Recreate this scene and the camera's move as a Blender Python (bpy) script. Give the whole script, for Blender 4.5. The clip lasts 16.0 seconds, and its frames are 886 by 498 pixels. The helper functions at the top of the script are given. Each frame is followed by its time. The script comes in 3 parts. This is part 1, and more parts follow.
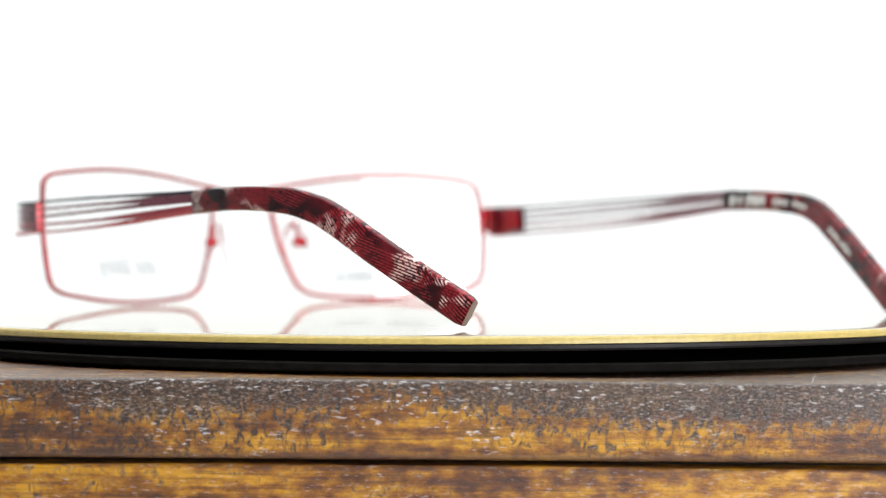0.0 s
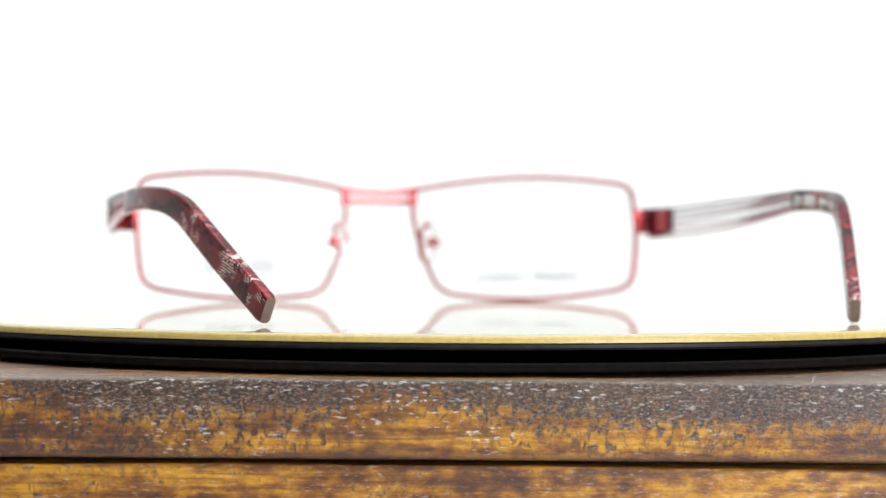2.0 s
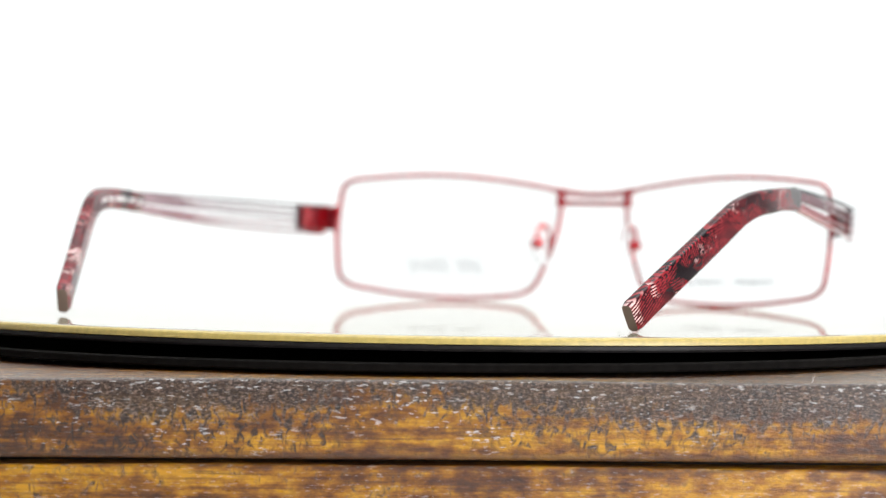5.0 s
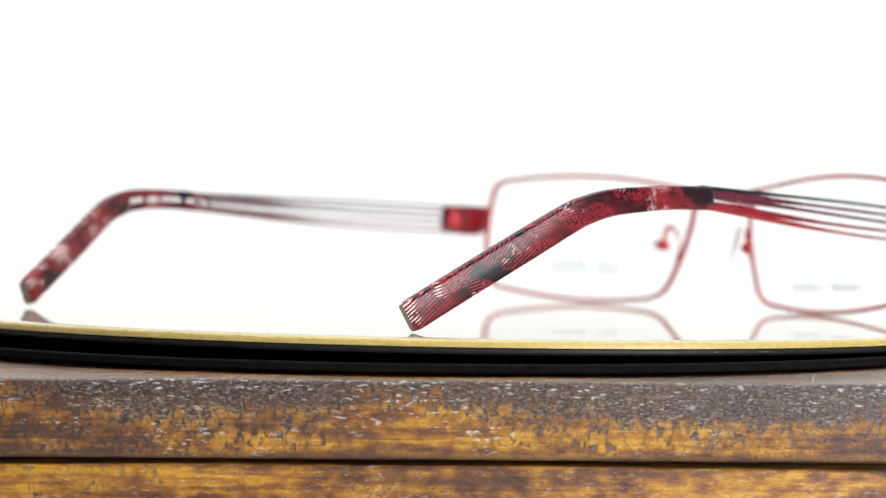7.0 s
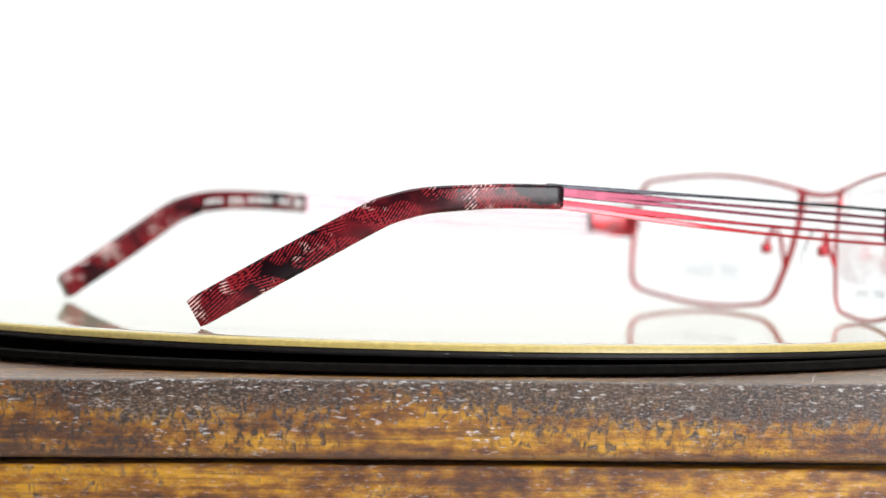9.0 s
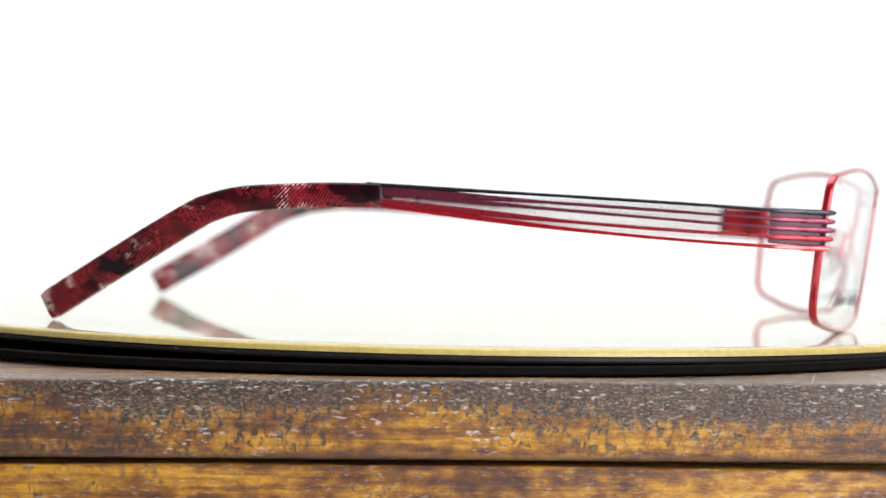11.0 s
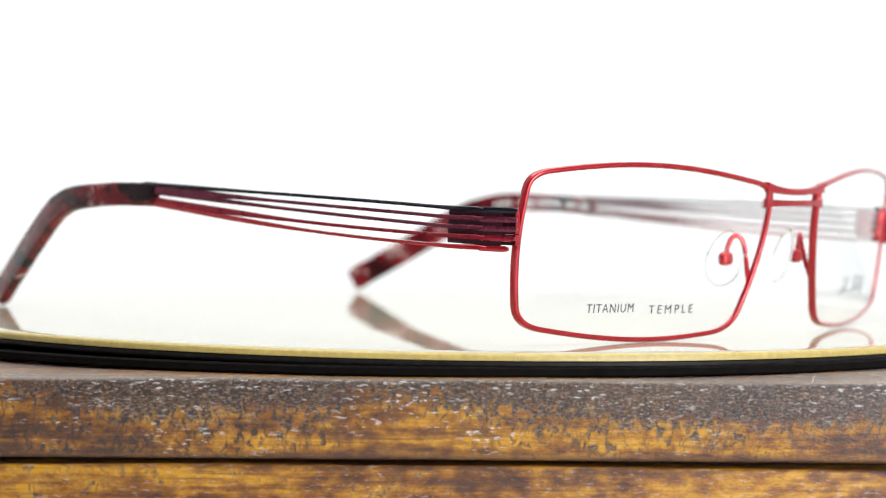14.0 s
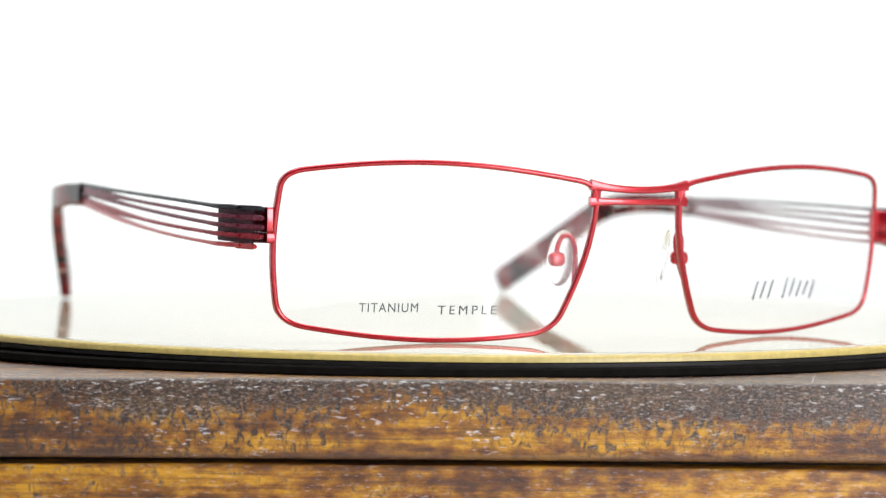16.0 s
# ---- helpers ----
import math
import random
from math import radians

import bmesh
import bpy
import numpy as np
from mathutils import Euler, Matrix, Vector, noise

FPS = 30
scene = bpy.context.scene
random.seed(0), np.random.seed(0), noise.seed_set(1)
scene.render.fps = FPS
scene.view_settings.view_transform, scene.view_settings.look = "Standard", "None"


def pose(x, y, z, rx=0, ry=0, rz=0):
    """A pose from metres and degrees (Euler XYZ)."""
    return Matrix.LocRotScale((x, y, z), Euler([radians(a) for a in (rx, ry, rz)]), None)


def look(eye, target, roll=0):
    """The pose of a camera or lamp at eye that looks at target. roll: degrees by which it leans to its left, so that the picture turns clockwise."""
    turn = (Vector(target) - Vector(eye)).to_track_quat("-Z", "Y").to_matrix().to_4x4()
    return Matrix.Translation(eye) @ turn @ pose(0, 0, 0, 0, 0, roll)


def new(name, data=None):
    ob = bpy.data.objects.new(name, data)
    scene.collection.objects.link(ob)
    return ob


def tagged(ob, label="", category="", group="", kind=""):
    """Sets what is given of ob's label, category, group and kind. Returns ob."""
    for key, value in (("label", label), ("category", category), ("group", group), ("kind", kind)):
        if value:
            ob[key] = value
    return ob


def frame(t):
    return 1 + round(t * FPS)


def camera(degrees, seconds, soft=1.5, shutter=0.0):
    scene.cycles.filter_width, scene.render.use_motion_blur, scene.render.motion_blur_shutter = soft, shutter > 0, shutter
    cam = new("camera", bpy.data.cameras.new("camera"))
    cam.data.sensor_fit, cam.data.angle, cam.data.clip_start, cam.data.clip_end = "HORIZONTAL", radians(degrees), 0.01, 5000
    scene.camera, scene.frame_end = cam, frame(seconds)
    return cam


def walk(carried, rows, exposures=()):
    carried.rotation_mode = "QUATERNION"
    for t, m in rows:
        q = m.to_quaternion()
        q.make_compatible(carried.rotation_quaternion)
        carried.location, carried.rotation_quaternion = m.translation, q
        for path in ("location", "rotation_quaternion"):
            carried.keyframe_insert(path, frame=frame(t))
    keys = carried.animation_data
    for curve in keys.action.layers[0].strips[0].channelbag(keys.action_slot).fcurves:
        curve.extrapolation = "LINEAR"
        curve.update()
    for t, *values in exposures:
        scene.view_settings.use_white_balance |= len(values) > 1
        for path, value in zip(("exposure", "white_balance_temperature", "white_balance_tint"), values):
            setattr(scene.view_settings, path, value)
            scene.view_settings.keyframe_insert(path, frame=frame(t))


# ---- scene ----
MM = 0.001

# ---- camera ----
cam = camera(22.4, 16.0, soft=1.1)
cam.data.dof.use_dof = True
cam.data.dof.focus_distance = 0.392
cam.data.dof.aperture_fstop = 18.0
EYE = (0.0, -0.4971, 0.0231)
VIEW = look(EYE, (-0.00093, 0.5029, 0.0231 - 0.01890), 0.436)
walk(cam, [(0.0, VIEW), (16.0, VIEW)], exposures=[(0.0, 0.0), (16.0, 0.0)])

# ---- light ----
world = bpy.data.worlds.new("studio")
world.use_nodes = True
scene.world = world
world.node_tree.nodes["Background"].inputs[0].default_value = (0.93, 0.97, 1.0, 1)
world.node_tree.nodes["Background"].inputs[1].default_value = 0.22


def softbox(name, eye, target, sx, sy, power, colour):
    data = bpy.data.lights.new(name, "AREA")
    data.shape, data.size, data.size_y, data.energy, data.color = "RECTANGLE", sx, sy, power, colour
    ob = new(name, data)
    ob.matrix_world = look(eye, target)
    return ob


softbox("top_softbox", (0.0, 0.0, 0.62), (0, 0, 0), 0.6, 0.6, 4.2, (0.96, 0.98, 1.0))
softbox("front_softbox", (0.36, -0.51, 0.10), (0.08, -0.12, -0.01), 0.28, 0.24, 3.05, (0.94, 0.97, 1.0))


# ---- materials ----
class Nodes:
    """A short way to write node trees."""

    def __init__(self, name):
        self.mat = bpy.data.materials.new(name)
        self.mat.use_nodes = True
        self.tree = self.mat.node_tree
        self.bsdf = self.tree.nodes["Principled BSDF"]

    def add(self, kind, **settings):
        node = self.tree.nodes.new(kind)
        for key, value in settings.items():
            node.inputs[key.replace("_", " ")].default_value = value
        return node

    def link(self, a, b):
        self.tree.links.new(a, b)

    def set(self, **values):
        for key, value in values.items():
            self.bsdf.inputs[key.replace("_", " ")].default_value = value
        return self

    def coords(self, scale=(1, 1, 1), turn=(0, 0, 0)):
        co = self.add("ShaderNodeTexCoord")
        m = self.add("ShaderNodeMapping", Scale=scale, Rotation=turn)
        self.link(co.outputs["Object"], m.inputs["Vector"])
        return m.outputs["Vector"]

    def noise(self, vector, scale, detail=4.0, rough=0.55):
        n = self.add("ShaderNodeTexNoise", Scale=scale, Detail=detail, Roughness=rough)
        self.link(vector, n.inputs["Vector"])
        return n.outputs["Fac"]

    def ramp(self, fac, *stops):
        r = self.tree.nodes.new("ShaderNodeValToRGB")
        while len(r.color_ramp.elements) < len(stops):
            r.color_ramp.elements.new(0.5)
        for e, (at, colour) in zip(r.color_ramp.elements, stops):
            e.position, e.color = at, (*colour, 1)
        self.link(fac, r.inputs[0])
        return r.outputs[0]

    def mix(self, fac, a, b, blend="MIX"):
        m = self.tree.nodes.new("ShaderNodeMix")
        m.data_type, m.blend_type = "RGBA", blend
        for socket, value in ((m.inputs[0], fac), (m.inputs[6], a), (m.inputs[7], b)):
            if isinstance(value, (int, float)):
                socket.default_value = value
            elif isinstance(value, tuple):
                socket.default_value = (*value, 1)
            else:
                self.link(value, socket)
        return m.outputs[2]

    def math(self, op, a, b=0.0):
        m = self.tree.nodes.new("ShaderNodeMath")
        m.operation = op
        for socket, value in ((m.inputs[0], a), (m.inputs[1], b)):
            if isinstance(value, (int, float)):
                socket.default_value = value
            else:
                self.link(value, socket)
        return m.outputs[0]

    def base(self, colour):
        self.link(colour, self.bsdf.inputs["Base Color"])

    def rough(self, value):
        self.link(value, self.bsdf.inputs["Roughness"])

    def bump(self, height, strength, distance):
        b = self.add("ShaderNodeBump", Strength=strength, Distance=distance)
        self.link(height, b.inputs["Height"])
        self.link(b.outputs[0], self.bsdf.inputs["Normal"])


def metal_paint(name, colour, rough=0.28, metallic=0.55, coat=0.0):
    n = Nodes(name).set(Metallic=metallic, Roughness=rough)
    f = n.noise(n.coords(), 900.0, 3.0)
    n.base(n.mix(n.ramp(f, (0.3, (0, 0, 0)), (0.7, (1, 1, 1))), tuple(c * 0.85 for c in colour), tuple(min(1, c * 1.12) for c in colour)))
    n.rough(n.math("ADD", n.math("MULTIPLY", n.noise(n.coords(), 300.0), 0.15), rough - 0.07))
    n.bsdf.inputs["Coat Weight"].default_value = coat
    n.bsdf.inputs["Coat Roughness"].default_value = 0.08
    return n.mat


RED = metal_paint("red_lacquered_metal", (0.46, 0.007, 0.016), 0.2, 0.5, 0.7)
PLUM = metal_paint("plum_lacquered_metal", (0.16, 0.022, 0.045), 0.28)
DARK = metal_paint("blue_black_lacquered_metal", (0.018, 0.016, 0.024), 0.25)
BURGUNDY = metal_paint("burgundy_lacquered_metal", (0.30, 0.014, 0.028), 0.28)
SILVER = metal_paint("bare_titanium", (0.36, 0.25, 0.27), 0.3, 0.8)
SHADOWED = metal_paint("black_plum_metal_and_shade", (0.045, 0.010, 0.018), 0.35)


def clear(name, rough, colour=(1, 1, 1), ior=1.48):
    n = Nodes(name).set(Roughness=rough, IOR=ior)
    n.bsdf.inputs["Transmission Weight"].default_value = 1.0
    n.bsdf.inputs["Base Color"].default_value = (*colour, 1)
    return n.mat


LENS = clear("clear_demo_lens", 0.0)
SILICONE = clear("clear_silicone", 0.2, (1.0, 0.99, 0.99), 1.13)


def plain(name, colour, rough, grain=400.0, vary=0.12):
    n = Nodes(name).set(Roughness=rough)
    f = n.noise(n.coords(), grain)
    n.base(n.mix(n.ramp(f, (0.3, (0, 0, 0)), (0.7, (1, 1, 1))), tuple(c * (1 - vary) for c in colour), tuple(min(1, c * (1 + vary)) for c in colour)))
    return n.mat


INK = plain("dark_print", (0.07, 0.075, 0.09), 0.5)
WHITE_INK = plain("white_print", (0.85, 0.85, 0.85), 0.4)


def acetate():
    """Near-black plum acetate with red patches and fields of beaded pale rows."""
    n = Nodes("marbled_burgundy_acetate").set(Roughness=0.2)
    n.bsdf.inputs["Specular IOR Level"].default_value = 0.22
    n.bsdf.inputs["Transmission Weight"].default_value = 0.0
    patch = n.noise(n.coords((0.3, 0.8, 1.0), (0.8, 0, 0)), 85.0, 3.0, 0.55)
    base = n.ramp(patch, (0.42, (0.010, 0.003, 0.005)), (0.50, (0.045, 0.005, 0.008)), (0.58, (0.14, 0.010, 0.015)), (0.68, (0.06, 0.007, 0.010)))

    def field(turn, scale, spots, low, high, pale_at, bend):
        wave = n.tree.nodes.new("ShaderNodeTexWave")
        wave.wave_type, wave.bands_direction = "BANDS", "Z"
        wave.inputs["Scale"].default_value = scale
        wave.inputs["Distortion"].default_value = bend
        wave.inputs["Detail"].default_value = 1.0
        wave.inputs["Detail Scale"].default_value = 0.3
        n.link(n.coords((0.15, 1, 1), (turn, 0, 0)), wave.inputs["Vector"])
        beads = n.noise(n.coords((0.15, 1, 1)), 1650.0, 1.0, 0.4)
        thread = n.ramp(wave.outputs["Fac"], (0.55, (0, 0, 0)), (0.68, (1, 1, 1)))
        knots = n.ramp(beads, (0.36, (0.03, 0.03, 0.03)), (0.45, (1, 1, 1)))
        where = n.ramp(n.noise(n.coords((0.3, 0.8, 1.2), (turn * 0.6, 0, 0)), spots, 2.0, 0.5), (low, (0, 0, 0)), (high, (1, 1, 1)))
        pale = n.ramp(n.noise(n.coords((0.3, 1, 1)), spots * 1.3 + 11, 2.0), (pale_at, (0.32, 0.020, 0.028)), (pale_at + 0.08, (0.92, 0.62, 0.59)))
        return n.mix(1.0, n.mix(1.0, thread, where, "MULTIPLY"), knots, "MULTIPLY"), pale

    for settings in ((0.80, 540.0, 92.0, 0.51, 0.53, 0.52, 0.9), (1.05, 620.0, 108.0, 0.53, 0.55, 0.56, 0.8), (0.35, 560.0, 78.0, 0.55, 0.57, 0.54, 1.0)):
        fac, pale = field(*settings)
        base = n.mix(fac, base, pale)
    n.base(base)
    return n.mat


ACETATE = acetate()
CUT_END = plain("pale_cut_acetate", (0.19, 0.13, 0.11), 0.25)


def lacquered_wood(name, low, high, shift, top_dark, side, foot, worn, glint_gain):
    """Worn golden hardwood between two heights: grey-brown towards the top, a brown foot, golden flame, curled cracks,
    pale painted glints and a bumpy lacquer.
    """
    n = Nodes(name)
    co = n.add("ShaderNodeTexCoord")
    xyz = n.add("ShaderNodeSeparateXYZ")
    n.link(co.outputs["Object"], xyz.inputs[0])
    up = n.math("MULTIPLY", n.math("SUBTRACT", xyz.outputs[2], low), 1.0 / (high - low))

    def centred(value, gain):
        return n.math("MULTIPLY", n.math("SUBTRACT", value, 0.5), gain)

    def total(*values):
        out = values[0]
        for v in values[1:]:
            out = n.math("ADD", out, v)
        return out

    flame = n.noise(n.coords((0.22, 1.0, 1.0), (0, 0.03, 0)), 95.0 + shift, 4.0, 0.6)
    patch = n.noise(n.coords((0.5, 1.0, 0.6)), 33.0 + shift * 0.3, 2.0, 0.5)
    streak = n.noise(n.coords((0.05, 1.0, 1.0), (0, -0.015, 0)), 620.0 + shift, 4.0, 0.65)
    blotch = n.noise(n.coords((0.55, 1, 1)), 520.0, 4.0, 0.6)
    # bare wood
    tone = n.ramp(total(centred(flame, 1.3), centred(streak, 1.0), centred(blotch, 1.2), 0.56), (0.14, (0.036, 0.010, 0.002)), (0.38, (0.110, 0.031, 0.001)), (0.57, (0.265, 0.094, 0.001)), (0.84, (0.56, 0.26, 0.004)))
    # curled dark flecks where the lacquer has crazed
    warp = n.add("ShaderNodeTexNoise", Scale=900.0, Detail=3.0, Roughness=0.55, Distortion=0.9)
    n.link(n.coords((0.85, 1, 0.55), (0, 0.3, 0)), warp.inputs["Vector"])
    crack = n.ramp(warp.outputs["Fac"], (0.48, (0, 0, 0)), (0.65, (worn, worn, worn)))
    where = n.ramp(total(patch, centred(blotch, 0.6), n.math("MULTIPLY", up, 0.25)), (0.46, (0.12, 0.12, 0.12)), (0.62, (1, 1, 1)))
    crack = n.mix(1.0, crack, where, "MULTIPLY")
    tone = n.mix(crack, tone, (0.022, 0.010, 0.005))
    # speckled grey-brown, growing towards the top of the front and along x
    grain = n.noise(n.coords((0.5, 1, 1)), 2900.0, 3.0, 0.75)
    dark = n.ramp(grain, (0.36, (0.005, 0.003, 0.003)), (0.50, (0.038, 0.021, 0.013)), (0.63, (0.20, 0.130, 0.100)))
    level = total(n.math("MULTIPLY", up, top_dark), n.math("MULTIPLY", xyz.outputs[0], side), n.math("MULTIPLY", n.math("GREATER_THAN", xyz.outputs[1], -0.1250), -0.75), centred(patch, 1.3), centred(flame, 0.8), centred(warp.outputs["Fac"], 1.5), centred(blotch, 0.9))
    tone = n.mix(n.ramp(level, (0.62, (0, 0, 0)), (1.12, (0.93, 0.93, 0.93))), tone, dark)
    # browner towards the bottom edge
    below = total(n.math("MULTIPLY", up, -foot), centred(streak, 0.7), centred(blotch, 0.7), 1.0)
    tone = n.mix(n.ramp(below, (0.25, (0, 0, 0)), (0.75, (0.75, 0.75, 0.75))), tone, (0.075, 0.030, 0.011))
    # long dark grain lines
    fibre = n.noise(n.coords((0.035, 1, 1), (0, 0.02, 0)), 1700.0, 3.0, 0.6)
    tone = n.mix(n.ramp(fibre, (0.54, (0, 0, 0)), (0.68, (0.6, 0.6, 0.6))), tone, (0.040, 0.014, 0.004))
    # white glints of the lacquer painted into the colour as pale dashes, in clusters
    cluster = n.ramp(total(n.noise(n.coords((0.7, 1, 1)), 118.0, 2.0, 0.5), n.math("MULTIPLY", up, 0.2)), (0.54, (0.03, 0.03, 0.03)), (0.72, (1, 1, 1)))
    dash = n.ramp(n.noise(n.coords((0.24, 1, 1), (0, -0.03, 0)), 2500.0, 2.0, 0.55), (0.61, (0, 0, 0)), (0.67, (1, 1, 1)))
    glint = n.math("MULTIPLY", n.mix(1.0, dash, cluster, "MULTIPLY"), glint_gain)
    n.base(n.mix(glint, tone, (0.82, 0.77, 0.74)))
    n.rough(n.math("ADD", n.math("MULTIPLY", n.noise(n.coords((0.3, 1, 1)), 900.0), 0.22), 0.20))
    n.bsdf.inputs["Specular IOR Level"].default_value = 0.25
    n.bsdf.inputs["Coat Weight"].default_value = 0.85
    n.bsdf.inputs["Coat Roughness"].default_value = 0.26
    grit = n.noise(n.coords((0.35, 1, 1)), 1900.0, 4.0, 0.7)
    n.bump(total(n.math("MULTIPLY", grit, 0.9), n.math("MULTIPLY", glint, 0.3), n.math("MULTIPLY", crack, -0.15)), 1.0, 0.0003)
    n.link(n.bsdf.inputs["Normal"].links[0].from_socket, n.bsdf.inputs["Coat Normal"])
    return n.mat


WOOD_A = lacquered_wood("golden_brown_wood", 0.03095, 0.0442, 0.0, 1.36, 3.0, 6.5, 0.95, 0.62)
WOOD_B = lacquered_wood("amber_wood", 0.0, 0.0300, 23.0, 0.50, -1.0, 1.2, 0.05, 0.2)
CREAM = plain("glossy_cream_plate", (0.50, 0.46, 0.34), 0.035, 60.0, 0.02)
CREAM.node_tree.nodes["Principled BSDF"].inputs["Specular IOR Level"].default_value = 0.38
BRASS = plain("pale_gold_edge", (0.56, 0.42, 0.13), 0.38, 900.0, 0.14)
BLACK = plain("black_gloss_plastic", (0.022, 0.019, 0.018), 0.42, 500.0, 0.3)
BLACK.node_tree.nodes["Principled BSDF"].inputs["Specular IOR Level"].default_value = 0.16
MATTE = plain("matte_black_plastic", (0.008, 0.007, 0.0065), 0.9, 500.0, 0.3)
MATTE.node_tree.nodes["Principled BSDF"].inputs["Specular IOR Level"].default_value = 0.02
WHITE = plain("white_paper", (0.84, 0.85, 0.85), 0.7, 30.0, 0.02)
GREY = plain("dark_grey_unseen_panel", (0.06, 0.06, 0.065), 0.9, 20.0, 0.1)
SCUFF = plain("pale_scuff", (0.16, 0.16, 0.15), 0.6)


def backlit():
    n = Nodes("backlit_white_panel").set(Roughness=0.7)
    n.bsdf.inputs["Base Color"].default_value = (0.08, 0.08, 0.08, 1)
    n.bsdf.inputs["Emission Color"].default_value = (0.972, 1.0, 0.995, 1)
    n.bsdf.inputs["Emission Strength"].default_value = 1.01
    return n.mat


BACKLIT = backlit()


# ---- mesh helpers ----
def part(name, bm, mats, parent=None, label="", smooth=True):
    """Links a bmesh as one mesh object, under a thing if there is one."""
    bmesh.ops.recalc_face_normals(bm, faces=bm.faces)
    me = bpy.data.meshes.new(name)
    bm.to_mesh(me)
    bm.free()
    for m in mats if isinstance(mats, (list, tuple)) else [mats]:
        me.materials.append(m)
    if smooth:
        me.shade_smooth()
        me.set_sharp_from_angle(angle=radians(40))
    ob = new(name, me)
    ob.parent = parent
    if label:
        tagged(ob, label)
    return ob


def empty(name):
    ob = new(name)
    ob.empty_display_size = 0.01
    return ob


def sweep(bm, centres, axes, sections, closed=False, inner=None):
    """Skins sections (lists of (a, b) along the two axes) set at the centres. inner: section edges that take the second material."""
    rings = []
    for c, (u, v), sec in zip(centres, axes, sections):
        rings.append([bm.verts.new(Vector(c) + a * u + b * v) for a, b in sec])
    k, n = len(rings[0]), len(rings)
    for i in range(n if closed else n - 1):
        r, s = rings[i], rings[(i + 1) % n]
        for j in range(k):
            f = bm.faces.new((r[j], r[(j + 1) % k], s[(j + 1) % k], s[j]))
            f.material_index = 1 if inner and j in inner else 0
    if not closed:
        bm.faces.new(rings[0])
        bm.faces.new(rings[-1][::-1])
    return rings


def rounded(w, h, r, steps=3):
    """A rounded rectangle of w by h."""
    out = []
    for cx, cy, a0 in ((w / 2 - r, h / 2 - r, 0), (-w / 2 + r, h / 2 - r, 90), (-w / 2 + r, -h / 2 + r, 180), (w / 2 - r, -h / 2 + r, 270)):
        for i in range(steps + 1):
            a = radians(a0 + 90 * i / steps)
            out.append((cx + r * math.cos(a), cy + r * math.sin(a)))
    return out


def frames_of(points, up):
    """Side and up axes along an open line of points."""
    out = []
    for i in range(len(points)):
        t = (points[min(i + 1, len(points) - 1)] - points[max(i - 1, 0)]).normalized()
        u = t.cross(up).normalized()
        out.append((u, u.cross(t).normalized()))
    return out


def tube(bm, points, radius, k=10):
    ring = [(radius * math.cos(2 * math.pi * i / k), radius * math.sin(2 * math.pi * i / k)) for i in range(k)]
    sweep(bm, points, frames_of(points, Vector((0.13, 0.21, 1))), [ring] * len(points))


def lathe(profile, steps=160):
    """Turns a closed profile of (radius, height) about the z axis."""
    bm = bmesh.new()
    rings = []
    for i in range(steps):
        a = 2 * math.pi * i / steps
        rings.append([bm.verts.new((r * math.cos(a), r * math.sin(a), z)) for r, z in profile])
    k = len(profile)
    for i in range(steps):
        r, s = rings[i], rings[(i + 1) % steps]
        for j in range(k):
            bm.faces.new((r[j], s[j], s[(j + 1) % k], r[(j + 1) % k]))
    return bm


def spline(points, n):
    """n points along a smooth curve through the control points."""
    pts = [Vector(p) for p in points]
    out = []
    for i in range(n):
        s = i / (n - 1) * (len(pts) - 1)
        k = min(int(s), len(pts) - 2)
        f = s - k
        a, b, c, d = pts[max(k - 1, 0)], pts[k], pts[k + 1], pts[min(k + 2, len(pts) - 1)]
        out.append(0.5 * (2 * b + (c - a) * f + (2 * a - 5 * b + 4 * c - d) * f * f + (3 * b - a - 3 * c + d) * f ** 3))
    return out


def box(bm, x0, x1, y0, y1, z0, z1, bevel=0.0, steps=2):
    m = Matrix.LocRotScale(((x0 + x1) / 2, (y0 + y1) / 2, (z0 + z1) / 2), None, (x1 - x0, y1 - y0, z1 - z0))
    made = bmesh.ops.create_cube(bm, size=1.0, matrix=m)
    if bevel:
        edges = list({e for v in made["verts"] for e in v.link_edges})
        bmesh.ops.bevel(bm, geom=edges, offset=bevel, segments=steps, affect="EDGES")


# ---- studio ----
TABLE_Z = -0.050


def studio():
    bm = bmesh.new()
    box(bm, -1.2, 1.2, -1.2, 0.70, TABLE_Z - 0.03, TABLE_Z)
    tagged(part("floor", bm, WHITE, smooth=False), "white paper-covered tabletop under the display", "table", kind="structure")
    bm = bmesh.new()
    box(bm, -1.2, 1.2, 0.70, 0.72, TABLE_Z - 0.03, 1.1)
    tagged(part("backdrop", bm, BACKLIT, smooth=False), "bright evenly backlit white studio backdrop", "backdrop", kind="structure")
    for name, x0, x1 in (("wall_west", -1.22, -1.2), ("wall_east", 1.2, 1.22)):
        bm = bmesh.new()
        box(bm, x0, x1, -1.2, 0.70, TABLE_Z - 0.03, 1.1)
        tagged(part(name, bm, WHITE, smooth=False), "plain white studio side panel", "wall", kind="structure")
    # unseen dark panel, added so metal and acetate reflect a dark side
    bm = bmesh.new()
    box(bm, -1.2, 1.2, -1.22, -1.2, TABLE_Z - 0.03, 1.1)
    tagged(part("wall_south", bm, GREY, smooth=False), "added dark grey panel behind the camera, for dark reflections", "wall", kind="structure")
    bm = bmesh.new()
    box(bm, -1.22, 1.22, -1.22, 0.72, 1.1, 1.12)
    tagged(part("ceiling", bm, WHITE, smooth=False), "plain white studio ceiling", "ceiling", kind="structure")


studio()


